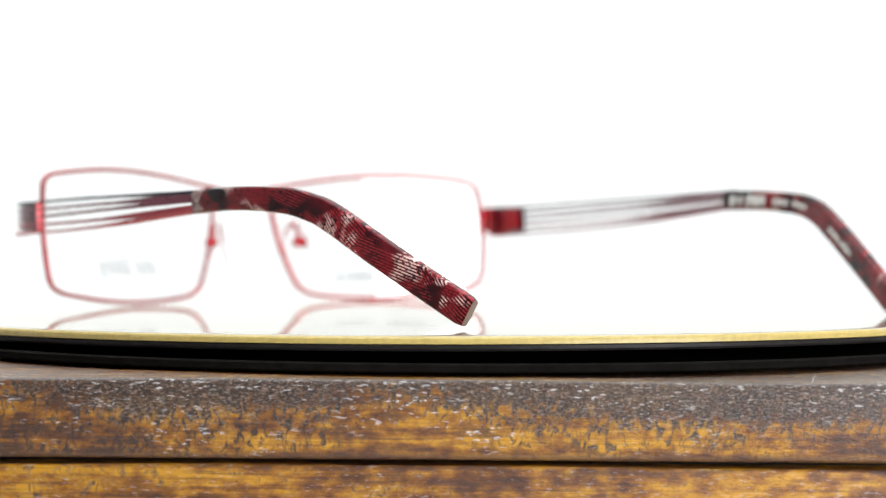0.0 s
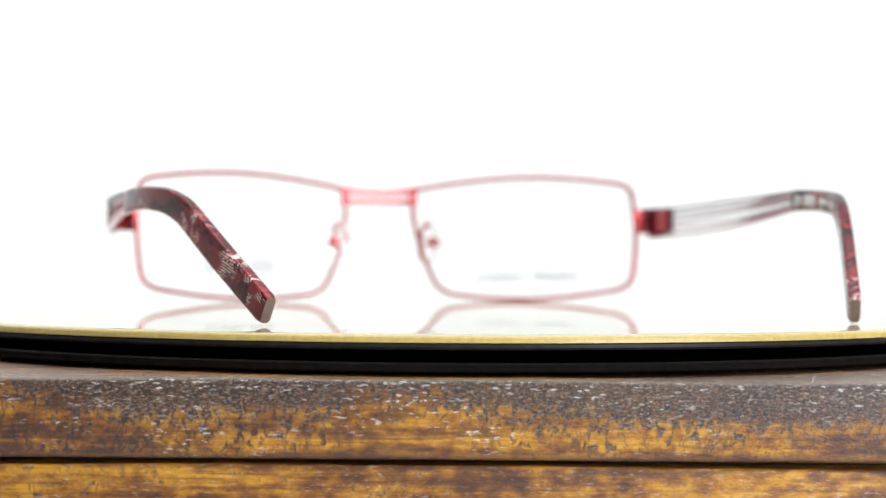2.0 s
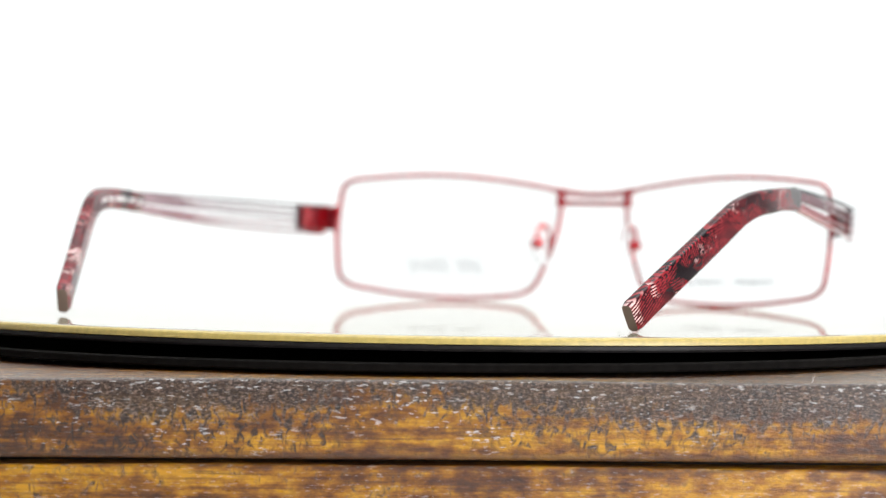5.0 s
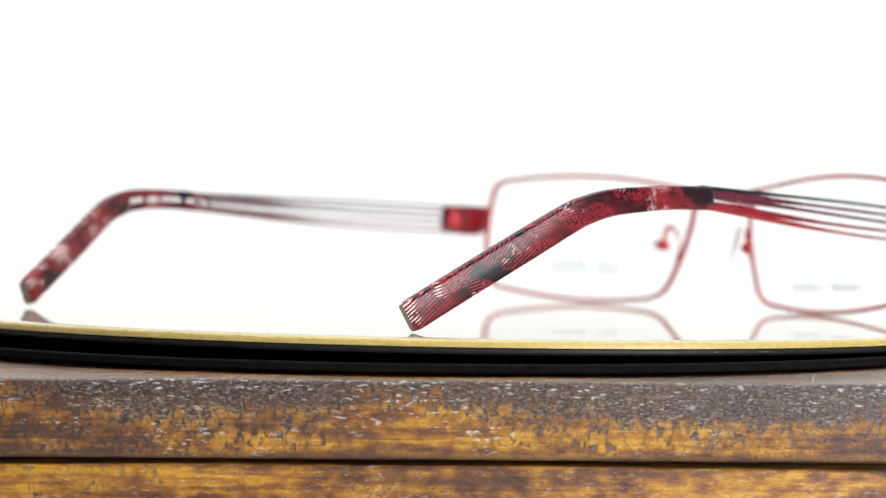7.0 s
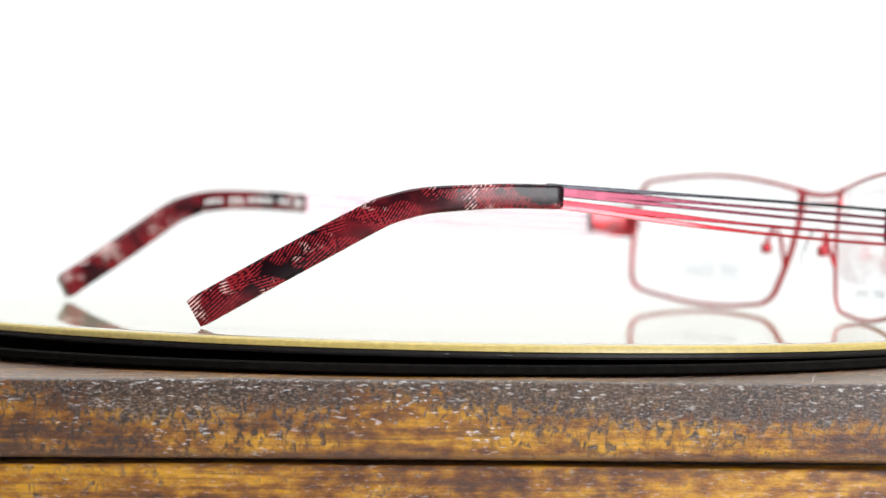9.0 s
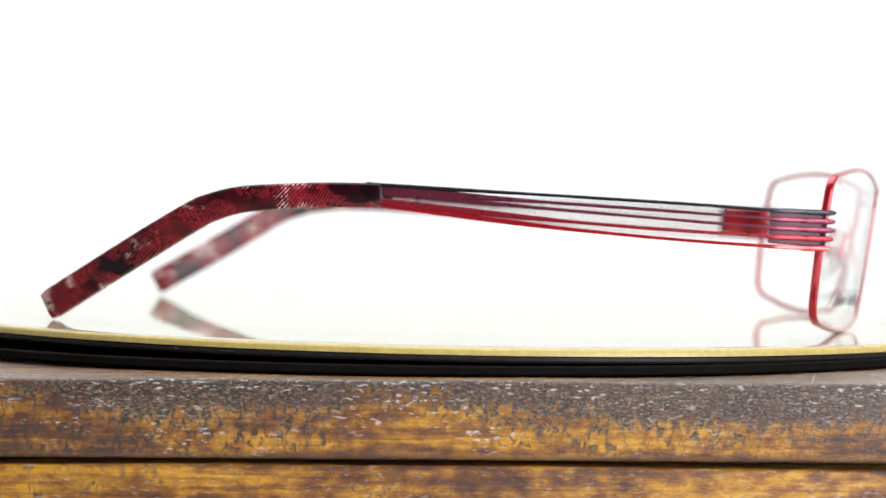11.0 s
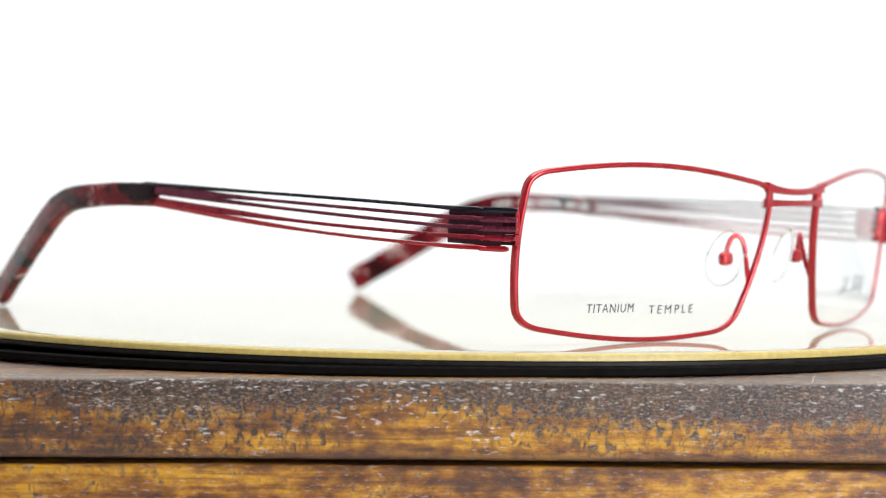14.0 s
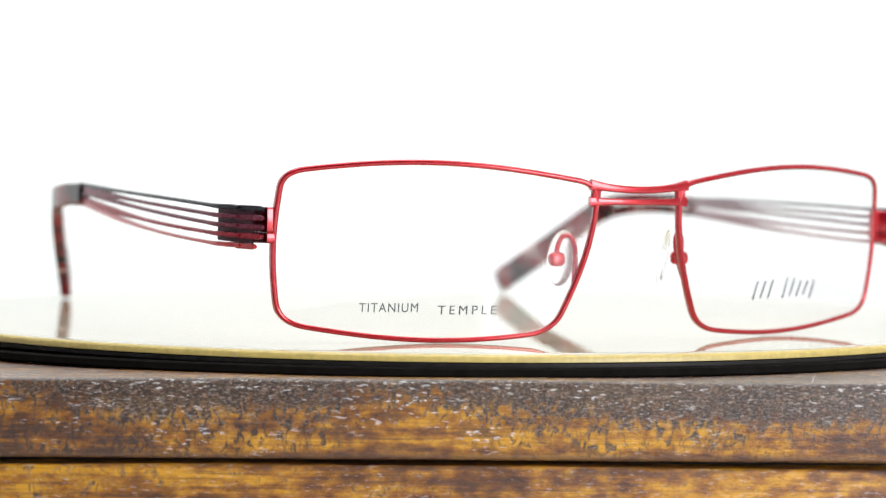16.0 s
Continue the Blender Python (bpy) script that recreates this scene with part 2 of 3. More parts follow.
# ---- wooden stand ----
def board(name, x, front, back, top, bottom, radius, belly, material, parent, label):
    """A long board whose front is slightly rounded."""
    bm = bmesh.new()
    prof = [(back, bottom), (back, top)]
    for i in range(7):
        a = radians(90 - 15 * i)
        prof.append((front + radius - radius * math.cos(a), top - radius + radius * math.sin(a)))
    for i in range(1, 8):
        f = i / 8
        prof.append((front - belly * math.sin(math.pi * f), top - radius - (top - bottom - 2 * radius) * f))
    for i in range(5):
        a = radians(-22.5 * i)
        prof.append((front + radius - radius * math.cos(a), bottom + radius + radius * math.sin(a)))
    xs = [-x + 2 * x * i / 60 for i in range(61)]
    rings = []
    for k, px in enumerate(xs):
        sag = 0.12 * MM * math.sin(px * 37 + top * 900) + 0.06 * MM * math.sin(px * 113)
        rings.append([bm.verts.new((px, y, z + (sag if z > bottom + 0.3 * (top - bottom) and i > 1 else 0))) for i, (y, z) in enumerate(prof)])
    for r, s in zip(rings, rings[1:]):
        for j in range(len(prof)):
            q = (j + 1) % len(prof)
            bm.faces.new((r[j], r[q], s[q], s[j]))
    bm.faces.new(rings[0][::-1])
    bm.faces.new(rings[-1])
    return part(name, bm, material, parent, label)


def wooden_stand():
    root = tagged(empty("wooden_stand"), "golden brown lacquered wooden box stand with dark grain", "stand")
    root.location = (0, 0, TABLE_Z)
    up = -TABLE_Z
    board("top_board", 0.150, -0.1262, 0.1262, up - 5.8 * MM, up - 19.05 * MM, 0.8 * MM, 0.5 * MM, WOOD_A, root, "golden brown board, darker towards its top edge")
    board("lower_board", 0.150, -0.1264, 0.1262, up - 20.0 * MM, 0.0, 0.6 * MM, 0.2 * MM, WOOD_B, root, "amber lacquered lower board")
    # black strip set into the gap to stand in for its shade
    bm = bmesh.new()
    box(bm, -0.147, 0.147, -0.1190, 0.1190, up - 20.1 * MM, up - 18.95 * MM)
    part("gap_shade_strip", bm, BLACK, root, "black strip standing in for the shade between the boards", smooth=False)
    return root


wooden_stand()


def lint_fibre():
    """A stray pale fibre on the front edge of the stand."""
    bm = bmesh.new()
    pts = spline([(0, 0, 0), (0.5, 0.1, 0.5), (0.2, 0.0, 1.0), (0.9, 0.2, 1.5), (0.6, 0.1, 2.0)], 24)
    tube(bm, [p * 0.65 * MM for p in pts], 0.03 * MM, 6)
    ob = tagged(part("lint_fibre", bm, WHITE_INK), "tiny pale lint fibre on the wooden stand", "lint")
    ob.location = (0.0615, -0.1232, -0.0058)
    return ob


lint_fibre()


# ---- turntable ----
PLATE_TILT = pose(0, 0, -0.12 * MM, 0.82, -0.12, 0)     # the plate sits slightly askew on its spindle
TILT = pose(0, 0, 0, 0.82, -0.28, 0)     # and the glasses on it


def turntable():
    root = tagged(empty("turntable"), "round cream-topped black rotating display turntable on the wooden stand", "turntable")
    q = lambda *p: [(r * MM, z * MM) for r, z in p]
    plate = part("plate", lathe(q((0.01, -0.25), (60, -0.25), (112.5, -0.25), (114.8, -0.30), (115.3, -0.38), (115.4, -0.8), (115.4, -1.6), (0.01, -1.6)), 220), CREAM, root, "glossy cream plate top")
    band = part("edge_band", lathe(q((115.35, -0.37), (115.8, -0.45), (116.15, -0.62), (116.32, -0.85), (116.35, -1.65), (116.0, -1.78), (115.45, -1.7)), 220), BRASS, root, "pale gold edge band")
    body = part("plate_body", lathe(q((0.01, -1.62), (115.9, -1.72), (116.1, -1.9), (116.1, -2.5), (115.7, -2.9), (108, -3.2), (0.01, -3.2)), 220), BLACK, root, "black plate underside")
    for ob in (plate, band, body):
        ob.matrix_basis = PLATE_TILT
    base = part("base", lathe(q((118.4, -3.75), (119.4, -3.7), (120.0, -4.0), (120.2, -5.0), (119.9, -5.3), (0.01, -5.3), (0.01, -5.1), (118.0, -5.1), (118.1, -3.9)), 220), MATTE, root, "black plastic base dish")
    base.matrix_basis = pose(0, 0, 0, 0.2, 0, 0)
    for name, angle, r, z, size, material, label in (("band_seam", -134.0, 116.37, -1.3, (0.25, 0.06, 0.8), CREAM, "pale seam in the edge band"), ("scuff", 159.6, 116.12, -2.2, (0.7, 0.05, 0.16), SCUFF, "small pale scuff"), ("scuff", 164.5, 116.12, -2.25, (2.6, 0.05, 0.08), SCUFF, "small pale scuff")):
        bm = bmesh.new()
        w, d, h = (v * MM / 2 for v in size)
        box(bm, -w, w, -d, d, -h, h, d * 0.4, 1)
        ob = part(name, bm, material, root, label)
        ob.matrix_basis = PLATE_TILT @ pose(0, 0, 0, 0, 0, angle + 90) @ pose(0, -r * MM, z * MM)
    part("spindle", lathe(q((0.01, -2.6), (14, -2.8), (14, -5.2), (0.01, -5.2)), 40), BLACK, root)
    part("foot", lathe(q((50, -5.2), (62, -5.2), (62, -5.8), (50, -5.8)), 60), BLACK, root)
    return root


TURNTABLE = turntable()


# ---- eyeglasses ----
def face_y(x, z):
    """How far back the front of the glasses lies: wrap across, and the lean of the rims."""
    d = abs(x) - 10
    return 1.7 + 0.19 * d + 0.0017 * d * d * (1 if d > 0 else 0) - 0.12 * (z - 15)


def at(x, y, z):
    return Vector((x * MM, y * MM, z * MM))


def outline(side, n=30):
    """The rim's line: a four-sided form with bulged edges and rounded corners."""
    corners = [Vector((64.3, 30.4)), Vector((8.9, 28.7)), Vector((15.5, 1.7)), Vector((63.8, 3.4))]
    bulge = [2.7, 1.8, 2.25, 1.25]
    lean = [0.52, 0.45, 0.48, 0.5]
    radius = [1.9, 2.4, 3.7, 3.4]
    edges = []
    for i in range(4):
        a, b = corners[i], corners[(i + 1) % 4]
        t = (b - a)
        out = Vector((t.y, -t.x)).normalized()
        line = []
        for j in range(n + 1):
            f = j / n
            g = f ** (math.log(0.5) / math.log(1 - lean[i] if i == 0 else lean[i]))
            line.append(a + t * f + out * bulge[i] * math.sin(math.pi * g) ** 1.0)
        edges.append(line)
    pts = []
    for i in range(4):
        line, r0, r1 = edges[i], radius[i], radius[(i + 1) % 4]
        keep = [p for p in line if (p - corners[i]).length > r0 and (p - corners[(i + 1) % 4]).length > r1]
        pts += keep
        nxt = [p for p in edges[(i + 1) % 4] if (p - corners[(i + 1) % 4]).length > r1]
        a, b, c = keep[-1], corners[(i + 1) % 4], nxt[0]
        for j in range(1, 9):
            f = j / 9
            pts.append(a * (1 - f) ** 2 + 2 * b * f * (1 - f) + c * f * f)
    return [(side * p.x, p.y) for p in pts]


def rim(side, parent):
    line = outline(side)
    bm = bmesh.new()
    centres, axes = [], []
    n = len(line)
    for i, (x, z) in enumerate(line):
        (xa, za), (xb, zb) = line[i - 1], line[(i + 1) % n]
        t = (at(xb, face_y(xb, zb), zb) - at(xa, face_y(xa, za), za)).normalized()
        out = t.cross(Vector((0, 1, 0))).normalized()
        centres.append(at(x, face_y(x, z), z + 0.35))
        axes.append((out, t.cross(out).normalized()))
    sweep(bm, centres, axes, [[(a * MM, b * MM) for a, b in rounded(0.98, 1.6, 0.42)]] * n, closed=True)
    return part("rim", bm, RED, parent, "thin red metal lens rim")


def lens(side, parent):
    line = outline(side)
    cx, cz = side * 38.0, 16.5
    bm = bmesh.new()
    surfaces = []
    for dy in (-0.5, 0.5):
        rings = []
        for f in (0.25, 0.5, 0.75, 0.992):
            ring = []
            for x, z in line:
                px, pz = cx + (x - cx) * f, cz + (z - cz) * f
                ring.append(bm.verts.new(at(px, face_y(px, pz) + dy - 0.5 * (1 - f * f), pz + 0.35)))
            rings.append(ring)
        mid = bm.verts.new(at(cx, face_y(cx, cz) + dy - 0.5, cz + 0.35))
        n = len(line)
        for i in range(n):
            bm.faces.new((mid, rings[0][i], rings[0][(i + 1) % n]))
            for r, s in zip(rings, rings[1:]):
                bm.faces.new((r[i], s[i], s[(i + 1) % n], r[(i + 1) % n]))
        surfaces.append(rings[-1])
    a, b = surfaces
    for i in range(len(line)):
        bm.faces.new((a[i], a[(i + 1) % len(line)], b[(i + 1) % len(line)], b[i]))
    ob = part("lens", bm, LENS, parent, "clear demo lens with small print")
    ob.visible_shadow = False
    return ob


def bridge(parent):
    def bar(z_end, z_mid, thick, name):
        bm = bmesh.new()
        pts = []
        for i in range(25):
            x = -10.2 + 20.4 * i / 24
            f = 1 - (x / 10.2) ** 2
            z = z_end + (z_mid - z_end) * f
            pts.append(at(x, face_y(10, z) - 0.6 * f - 0.1, z + 0.35))
        sweep(bm, pts, frames_of(pts, Vector((0, 0, 1))), [[(a * MM, b * MM) for a, b in rounded(1.5, thick + 0.7 * (abs(i - 12) / 12) ** 4, 0.3)] for i in range(25)])
        return part(name, bm, RED, parent)
    bar(28.6, 27.7, 1.3, "upper_bridge_bar")
    bar(25.55, 25.5, 1.2, "lower_bridge_bar")
    for s in (-1, 1):
        bm = bmesh.new()
        pts = [at(s * 9.0, face_y(10, z) - 0.1, z + 0.35) for z in (24.9, 25.7, 26.5, 27.3, 28.1)]
        sweep(bm, pts, frames_of(pts, Vector((0, 1, 0))), [[(a * MM, b * MM) for a, b in rounded(1.8, 1.45, 0.4)]] * 5)
        part("bridge_mount", bm, RED, parent)


def nose_pad(side, parent):
    arm_pts = spline([(side * 11.9, 2.9, 11.0), (side * 11.3, 3.7, 13.8), (side * 10.9, 4.5, 17.4), (side * 11.5, 5.3, 19.4), (side * 12.7, 6.1, 19.3), (side * 13.3, 6.8, 17.3), (side * 13.3, 7.0, 15.6)], 30)
    bm = bmesh.new()
    tube(bm, [p * MM for p in arm_pts], 0.5 * MM)
    arm = part("pad_arm", bm, RED, parent, "bent red wire nose pad arm")
    bm = bmesh.new()
    bmesh.ops.create_uvsphere(bm, u_segments=20, v_segments=14, radius=1.0)
    for v in bm.verts:
        c = [math.copysign(abs(k) ** 0.7, k) for k in v.co]
        v.co = at(side * 13.2 + c[0] * 1.6, 7.2 + c[1] * 1.1, 15.2 + c[2] * 1.35)
    part("pad_box", bm, RED, arm, "small red pad mount")
    bm = bmesh.new()
    bmesh.ops.create_uvsphere(bm, u_segments=28, v_segments=18, radius=1.0)
    for v in bm.verts:
        v.co = Vector((v.co.x * 0.9 * MM, v.co.y * 3.4 * MM, (v.co.z * 5.7 + 0.8 * abs(v.co.z)) * MM))
    turn = pose(0, 0, 0, 14, side * 10, side * -28)
    bmesh.ops.transform(bm, matrix=Matrix.Translation(at(side * 10.9, 9.2, 14.3)) @ turn, verts=bm.verts)
    pad = part("nose_pad", bm, SILICONE, arm, "clear silicone nose pad")
    pad.visible_shadow = False


# plan and rise of each temple: hinge height, junction (x, y, middle height), tip
SIDES = {1: dict(fx=69.9, fy=13.3, hx=72.9, hz=20.8, jx=76.6, jy=102.8, jz=23.35, tx=56.8, ty=165.6, bx=3.2, run=((113, 23.9), (121, 23.9), (128.8, 23.4), (134.3, 22.1), (139.3, 19.9), (152, 11.8))),
         -1: dict(fx=68.6, fy=15.0, hx=72.4, hz=21.25, jx=75.1, jy=99.3, jz=25.6, tx=58.8, ty=164.2, bx=1.6, run=((110, 25.55), (118, 25.1), (126, 24.3), (131.5, 22.8), (136, 20.7), (150, 12.3)))}


def temple_x(side, y):
    """The temple's distance from the middle at y: bowed outwards, then in towards the tip."""
    d = SIDES[side]
    knots = [(d["fy"], d["fx"]), ((d["fy"] + 26.4) / 2, (d["fx"] + d["hx"]) / 2 + 0.25), (26.4, d["hx"]), (60, (d["hx"] + d["jx"]) / 2 + 1.2), (d["jy"], d["jx"]), (125, d["jx"] - d["bx"]), (d["ty"] + 4, d["tx"])]
    for (a, p), (b, q), i in zip(knots, knots[1:], range(9)):
        if y <= b or i == 5:
            before = knots[max(i - 1, 0)]
            after = knots[min(i + 2, 6)]
            m0 = (q - before[1]) / (b - before[0])
            m1 = (after[1] - p) / (after[0] - a)
            f, w = (y - a) / (b - a), b - a
            return side * ((2 * f ** 3 - 3 * f * f + 1) * p + (f ** 3 - 2 * f * f + f) * w * m0 + (-2 * f ** 3 + 3 * f * f) * q + (f ** 3 - f * f) * w * m1)


WIRE_FRONT = (3.25, 1.62, -0.02, -1.68, -3.5)
WIRE_BACK = (1.95, 1.1, 0.45, -1.1, -1.8)
WIRE_BOW = (0.15, 0.0, -0.15, -0.55, -0.75)


def temple(side, parent):
    d = SIDES[side]
    root = empty("temple")
    root.parent = parent
    tagged(root, "slim temple of five coloured wires with marbled acetate tip")
    slope = (d["jz"] - d["hz"]) / (d["jy"] - 26.4)
    colours = (DARK, PLUM, PLUM, BURGUNDY, RED)
    first = [20.2, 20.3, 20.2, 20.0, 19.6]
    widen = ((0.62, 0.25), (0.58, 0.75), (0.55, 0.30), (0.48, 0.62), (0.42, 0.42))
    for k in range(5):
        bm = bmesh.new()
        pts, sections = [], []
        for i in range(49):
            y = first[k] + (d["jy"] + 3 - first[k]) * i / 48
            f = min(1, max(0, (y - 26.4) / (d["jy"] - 26.4)))
            g = f * f * (3 - 2 * f) * 0.35 + f * 0.65
            z = d["hz"] + slope * (y - 26.4) * (1 if y > 26.4 else 0.3) + WIRE_FRONT[k] * (1 - g) + WIRE_BACK[k] * g + WIRE_BOW[k] * math.sin(math.pi * f)
            x = temple_x(side, y)
            pts.append(at(x, y, z))
            onset, extra = widen[k]
            h = 0.60 + extra * min(1, max(0, (f - onset) / 0.22)) * (0.55 + 0.45 * f) + 0.30 * max(0, 1 - abs(y - 22) / 7) ** 0.5
            if i == 0:
                h *= 0.6
            sections.append([(a * MM, b * MM) for a, b in rounded(1.15, h, 0.16, 1)])
        # edge 2 of a section faces +u; the inner face shows bare metal
        inner = {3} if side > 0 else {7}
        sweep(bm, pts, frames_of(pts, Vector((0, 0, 1))), sections, inner=inner)
        part("temple_wire", bm, [colours[k], SILVER], root, ("blue-black", "plum", "plum", "burgundy", "red")[k] + " flat temple wire, bare metal inside")
        # the finger of the hinge that carries on in front of the wire's end, a little further in
        bm = bmesh.new()
        start = d["fy"] + (-0.3, -0.2, -0.2, 0.0, 0.9)[k]
        pts, sections = [], []
        for i in range(9):
            y = start + (21.6 - start) * i / 8
            z = d["hz"] + slope * (y - 26.4) * 0.3 + WIRE_FRONT[k] - 0.12
            pts.append(at(temple_x(side, y) - side * (0.42 if k < 4 else 0.30 - 0.10 * max(0, 20.5 - y)), y, z))
            h = 1.05 if 0 < i < 8 else 0.6
            sections.append([(a * MM, b * MM) for a, b in rounded(0.8, h, 0.2, 2)])
        sweep(bm, pts, frames_of(pts, Vector((0, 0, 1))), sections)
        part("hinge_finger", bm, colours[k], root)
    # hinge plate behind the wires
    bm = bmesh.new()
    pts = [at(temple_x(side, y) - side * 0.75, y, d["hz"] + 0.05 * (y - 22)) for y in (d["fy"] + 2.6, 19.2, 20.6, 23, 25, 27.2)]
    sweep(bm, pts, frames_of(pts, Vector((0, 0, 1))), [[(a * MM, b * MM) for a, b in rounded(0.5, 6.3, 0.15, 1)]] * 6)
    plate = part("hinge_plate", bm, SHADOWED, root, "black-plum hinge plate")
    bm = bmesh.new()
    pts = [at(temple_x(side, y) - side * 1.5, y, d["hz"] + 0.05 * (y - 22)) for y in (d["fy"] + 4.3, 20.3, 21.4, 23, 25, 26.2)]
    sweep(bm, pts, frames_of(pts, Vector((0, 0, 1))), [[(a * MM, b * MM) for a, b in rounded(0.9, 5.6, 0.3, 2)]] * 6)
    part("hinge_leaf", bm, RED, plate, "bright red inner hinge leaf")
    for k in range(3):
        bm = bmesh.new()
        z = d["hz"] + 1.55 - 1.6 * k
        pts = [at(temple_x(side, y) - side * 1.98, y, z) for y in (19.6, 20.4, 21.4, 22.3)]
        sweep(bm, pts, frames_of(pts, Vector((0, 0, 1))), [[(a * MM, b * MM) for a, b in rounded(0.12, 0.8, 0.05, 1)]] * 4)
        part("hinge_slot", bm, SHADOWED, plate)
    # acetate tip
    run = [(d["jy"], d["jz"]), *d["run"], (d["ty"] + 1.4, 2.62)]
    line = spline([(0, y, z) for y, z in run], 64)
    pts = [at(temple_x(side, p.y), p.y, p.z) for p in line]
    axes = frames_of(pts, Vector((0, 0, 1)))
    sections = []
    for i in range(len(pts)):
        f = i / (len(pts) - 1)
        h = 4.65 + 1.2 * min(1, max(0, f - 0.25) * 1.8)
        w = 2.3 + 0.3 * f
        if i == 0 or i == len(pts) - 1:
            h, w = h - 0.5, w - 0.5
        sections.append([(a * MM, b * MM) for a, b in rounded(w, h, 0.75, 4)])
    bm = bmesh.new()
    rings = sweep(bm, pts, axes, sections)
    bm.faces.ensure_lookup_table()
    bm.faces[-1].material_index = 1
    tip = part("temple_tip", bm, [ACETATE, CUT_END], root, "marbled burgundy and red acetate tip")
    # white print on the inner face: rows of plain bars, (start, end, height, bars)
    if side < 0:
        marks = ((2.6, 4.6, 2.7, 2), (5.4, 6.8, 2.4, 2), (8.0, 14.4, 2.8, 6), (17.0, 22.8, 1.35, 8), (24.6, 30.5, 1.35, 6), (42.0, 47.4, 1.4, 7), (48.4, 53.4, 1.4, 6))
    else:
        marks = ((1.2, 3.4, 1.15, 3), (4.8, 7.8, 1.15, 4), (9.6, 16.4, 1.15, 8), (17.7, 21.6, 1.15, 4), (23.5, 28.6, 1.15, 6))
    length = [0.0]
    for a, b in zip(pts, pts[1:]):
        length.append(length[-1] + (b - a).length / MM)
    for a, b, h, count in marks:
        pitch = (b - a) / count
        for m in range(count):
            bm = bmesh.new()
            some = []
            for j in range(3):
                q = a + pitch * (m + 0.41 * j)
                i = next(i for i in range(len(length)) if length[i] >= q)
                f = (q - length[i - 1]) / (length[i] - length[i - 1])
                w = (2.3 + 0.3 * i / 63) / 2 + 0.02
                u = axes[i][0] if axes[i][0].x * side < 0 else -axes[i][0]
                some.append(pts[i - 1].lerp(pts[i], f) + u * w * MM + axes[i][1] * 0.1 * h * ((m * 2) % 3 - 1) * MM)
            tall = h * (1.0, 0.72, 0.85)[m % 3]
            sweep(bm, some, frames_of(some, Vector((0, 0, 1))), [[(p * MM, v * MM) for p, v in rounded(0.06, tall, 0.02, 1)]] * 3)
            part("print_bar", bm, WHITE_INK, tip, "small white printed bar")
    return root


def end_piece(side, parent):
    """The block that joins the rim to the hinge, split across for the lens screw."""
    d = SIDES[side]
    for z0, z1 in ((19.66, 24.1), (17.7, 19.63)):
        bm = bmesh.new()
        pts = spline([(side * 65.3, face_y(65.3, 21) + 0.1, 0), (side * 66.6, face_y(66.2, 21) - 0.2, 0), (side * (d["fx"] - 2.0), d["fy"] + 2.2, 0), (side * (d["fx"] - 0.9), d["fy"] + 5.2, 0)], 12)
        pts = [at(p.x, p.y, (z0 + z1) / 2 + SIDES[side]["hz"] - 20.9) for p in pts]
        sweep(bm, pts, frames_of(pts, Vector((0, 0, 1))), [[(a * MM, b * MM) for a, b in rounded(1.3, z1 - z0, 0.35)]] * 12)
        bmesh.ops.recalc_face_normals(bm, faces=bm.faces)
        # outer rear faces of the red block painted dark, as shade behind the fingers
        for f in bm.faces:
            f.material_index = 1 if f.calc_center_median().y > (d["fy"] + 1.5) * MM and f.normal.x * side > 0.3 else 0
        part("end_piece", bm, [RED, SHADOWED], parent, "red metal end piece at the rim")


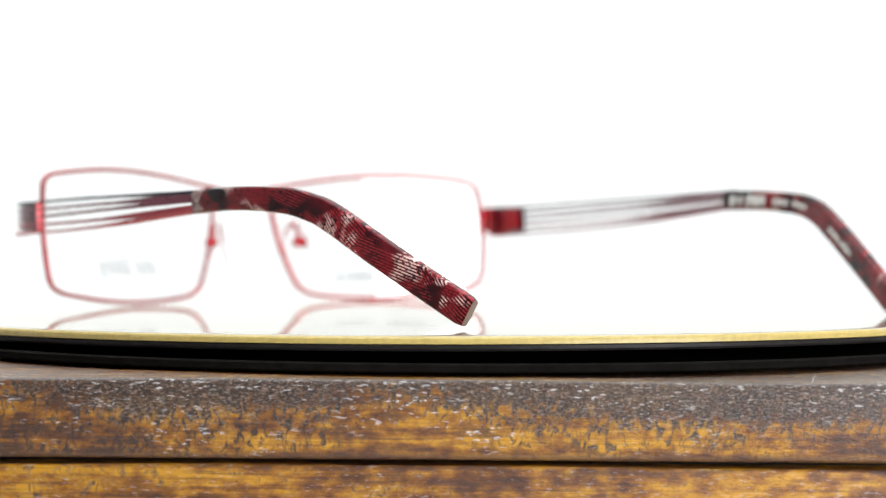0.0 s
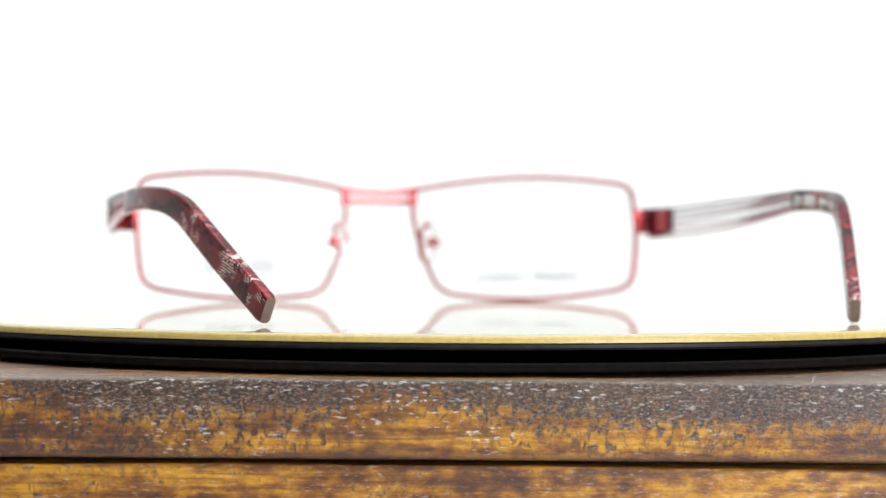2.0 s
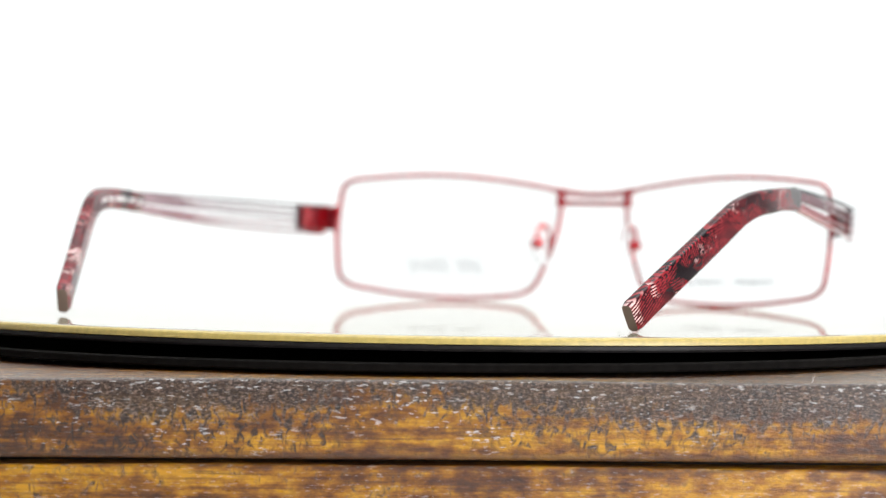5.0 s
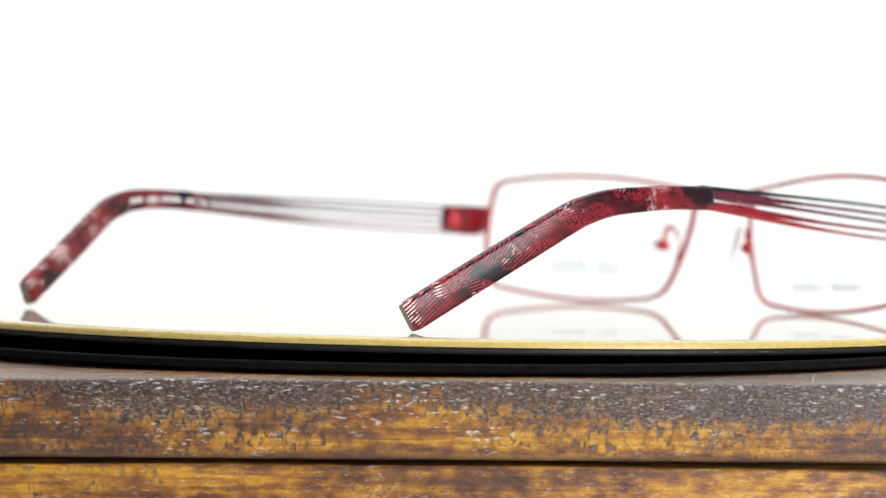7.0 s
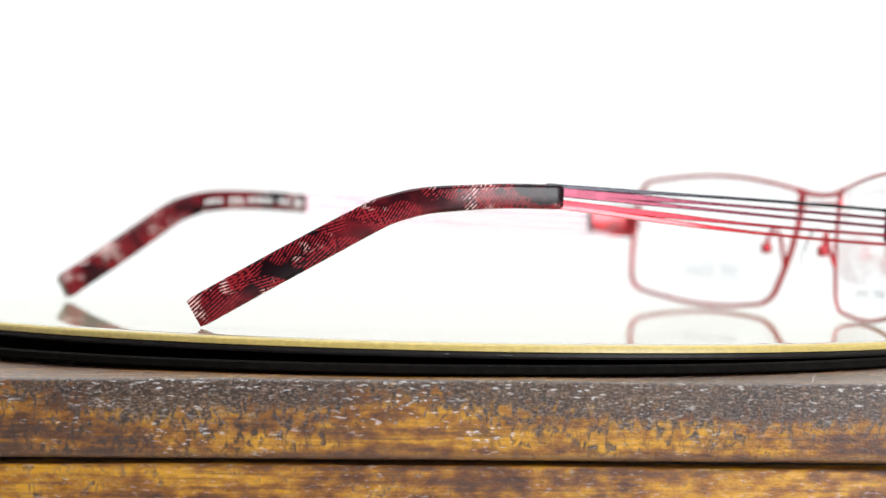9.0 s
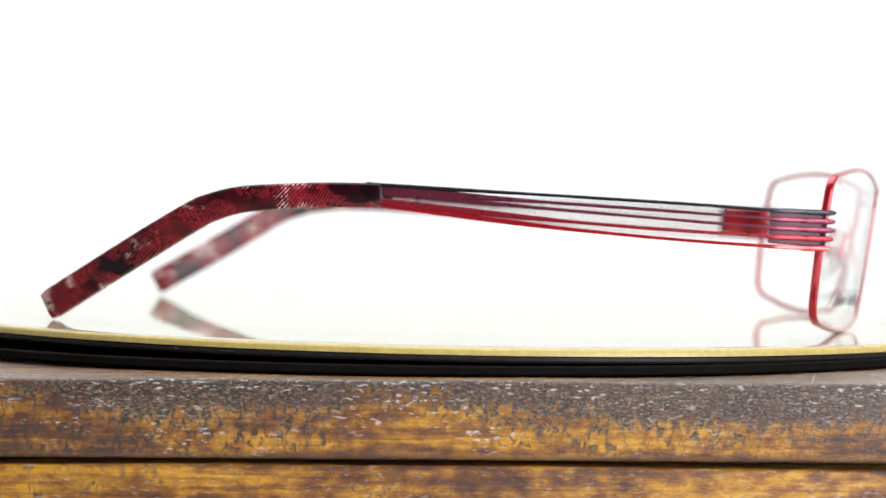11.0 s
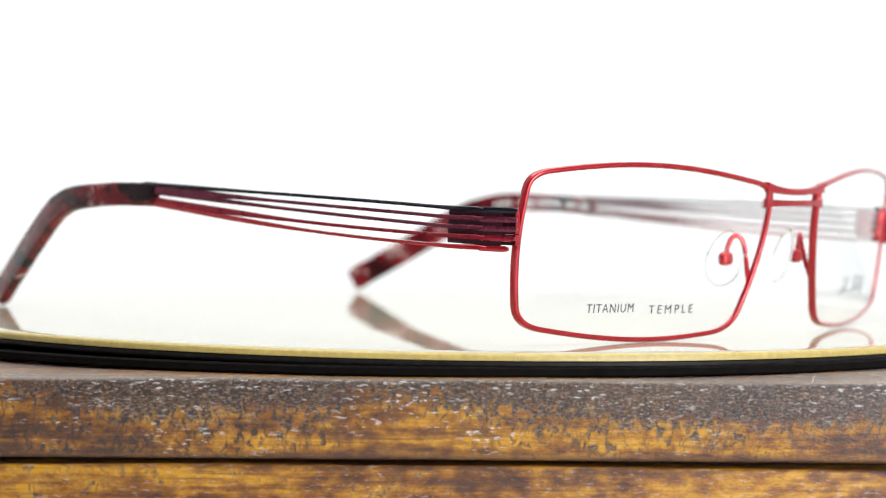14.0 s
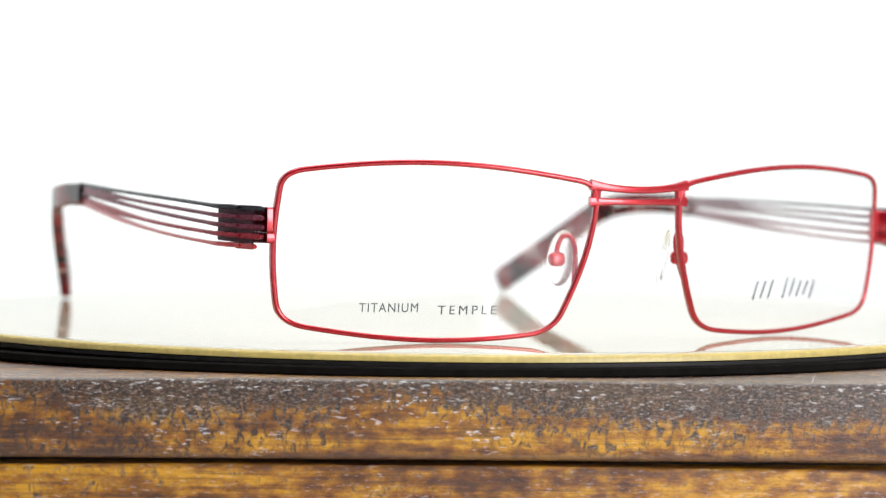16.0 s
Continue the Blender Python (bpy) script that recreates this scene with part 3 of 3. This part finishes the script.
def lettering(words, x0, x1, z, spacing, parent):
    """Small dark capitals that run along the front of a lens."""
    curve = bpy.data.curves.new("lettering", "FONT")
    curve.body, curve.size, curve.offset, curve.space_character = words, 1.0, 0.0, spacing
    holder = bpy.data.objects.new("lettering", curve)
    scene.collection.objects.link(holder)
    bpy.context.view_layer.update()
    me = bpy.data.meshes.new_from_object(holder.evaluated_get(bpy.context.evaluated_depsgraph_get()))
    bpy.data.objects.remove(holder)
    lo = min(v.co.x for v in me.vertices)
    hi = max(v.co.x for v in me.vertices)
    bm = bmesh.new()
    bm.from_mesh(me)
    bpy.data.meshes.remove(me)
    bmesh.ops.triangulate(bm, faces=bm.faces)
    got = bmesh.ops.extrude_face_region(bm, geom=list(bm.faces))
    top = {v for v in got["geom"] if isinstance(v, bmesh.types.BMVert)}
    k = (x1 - x0) / (hi - lo)
    for v in bm.verts:
        x = x0 + (v.co.x - lo) * k
        zz = z + v.co.y * 2.35
        v.co = at(x, face_y(x, zz) - 0.86 - (0.05 if v in top else 0.0), zz)
    return part("lettering", bm, INK, parent, "dark printed capitals reading " + words, smooth=False)


def scribble(parent):
    """The maker's mark on the other lens, as plain strokes."""
    strokes = [[(29.4 + step, 7.0 + drop), (30.5 + step, 10.0 + rise)] for step, drop, rise in ((0.0, -0.3, 0.2), (2.1, 0.0, 0.3), (4.2, -0.1, 0.4), (8.4, -0.2, 0.7), (10.4, 0.2, 0.5), (12.4, 0.0, 0.1), (14.4, 0.3, 0.0), (16.4, -0.5, 0.1))]
    for line in strokes:
        bm = bmesh.new()
        pts = spline([(x, 0, z) for x, z in line], 3 + 4 * (len(line) - 1))
        pts = [at(p.x, face_y(p.x, p.z) - 0.87, p.z + 0.3) for p in pts]
        sweep(bm, pts, frames_of(pts, Vector((0, 1, 0.02))), [[(a * MM, b * MM) for a, b in rounded(0.36, 0.05, 0.02, 1)]] * len(pts))
        part("print_stroke", bm, INK, parent, "thin dark printed stroke")


def eyeglasses():
    root = tagged(empty("eyeglasses"), "red metal rectangular eyeglasses with wire temples standing on the turntable", "eyeglasses")
    for side in (1, -1):
        rim(side, root)
        glass = lens(side, root)
        if side < 0:
            lettering("TITANIUM", -50.5, -40.3, 5.75, 1.18, glass)
            lettering("TEMPLE", -36.8, -26.4, 5.3, 1.45, glass)
        else:
            scribble(glass)
        nose_pad(side, root)
        end_piece(side, root)
        temple(side, root)
    bridge(root)
    return root


GLASSES = eyeglasses()


# ---- what moves ----
def turn_at(t):
    return 218.66 - 12.0 * t - 0.012 * (t - 8) ** 2


def motions():
    times = [i * 0.5 for i in range(33)]
    walk(TURNTABLE, [(t, pose(0, 0, 0, 0, 0, turn_at(t))) for t in times])
    seat = TILT @ pose(-5.22 * MM, -91.94 * MM, -0.25 * MM)
    walk(GLASSES, [(t, pose(0, 0, 0, 0, 0, turn_at(t)) @ seat) for t in times])


motions()
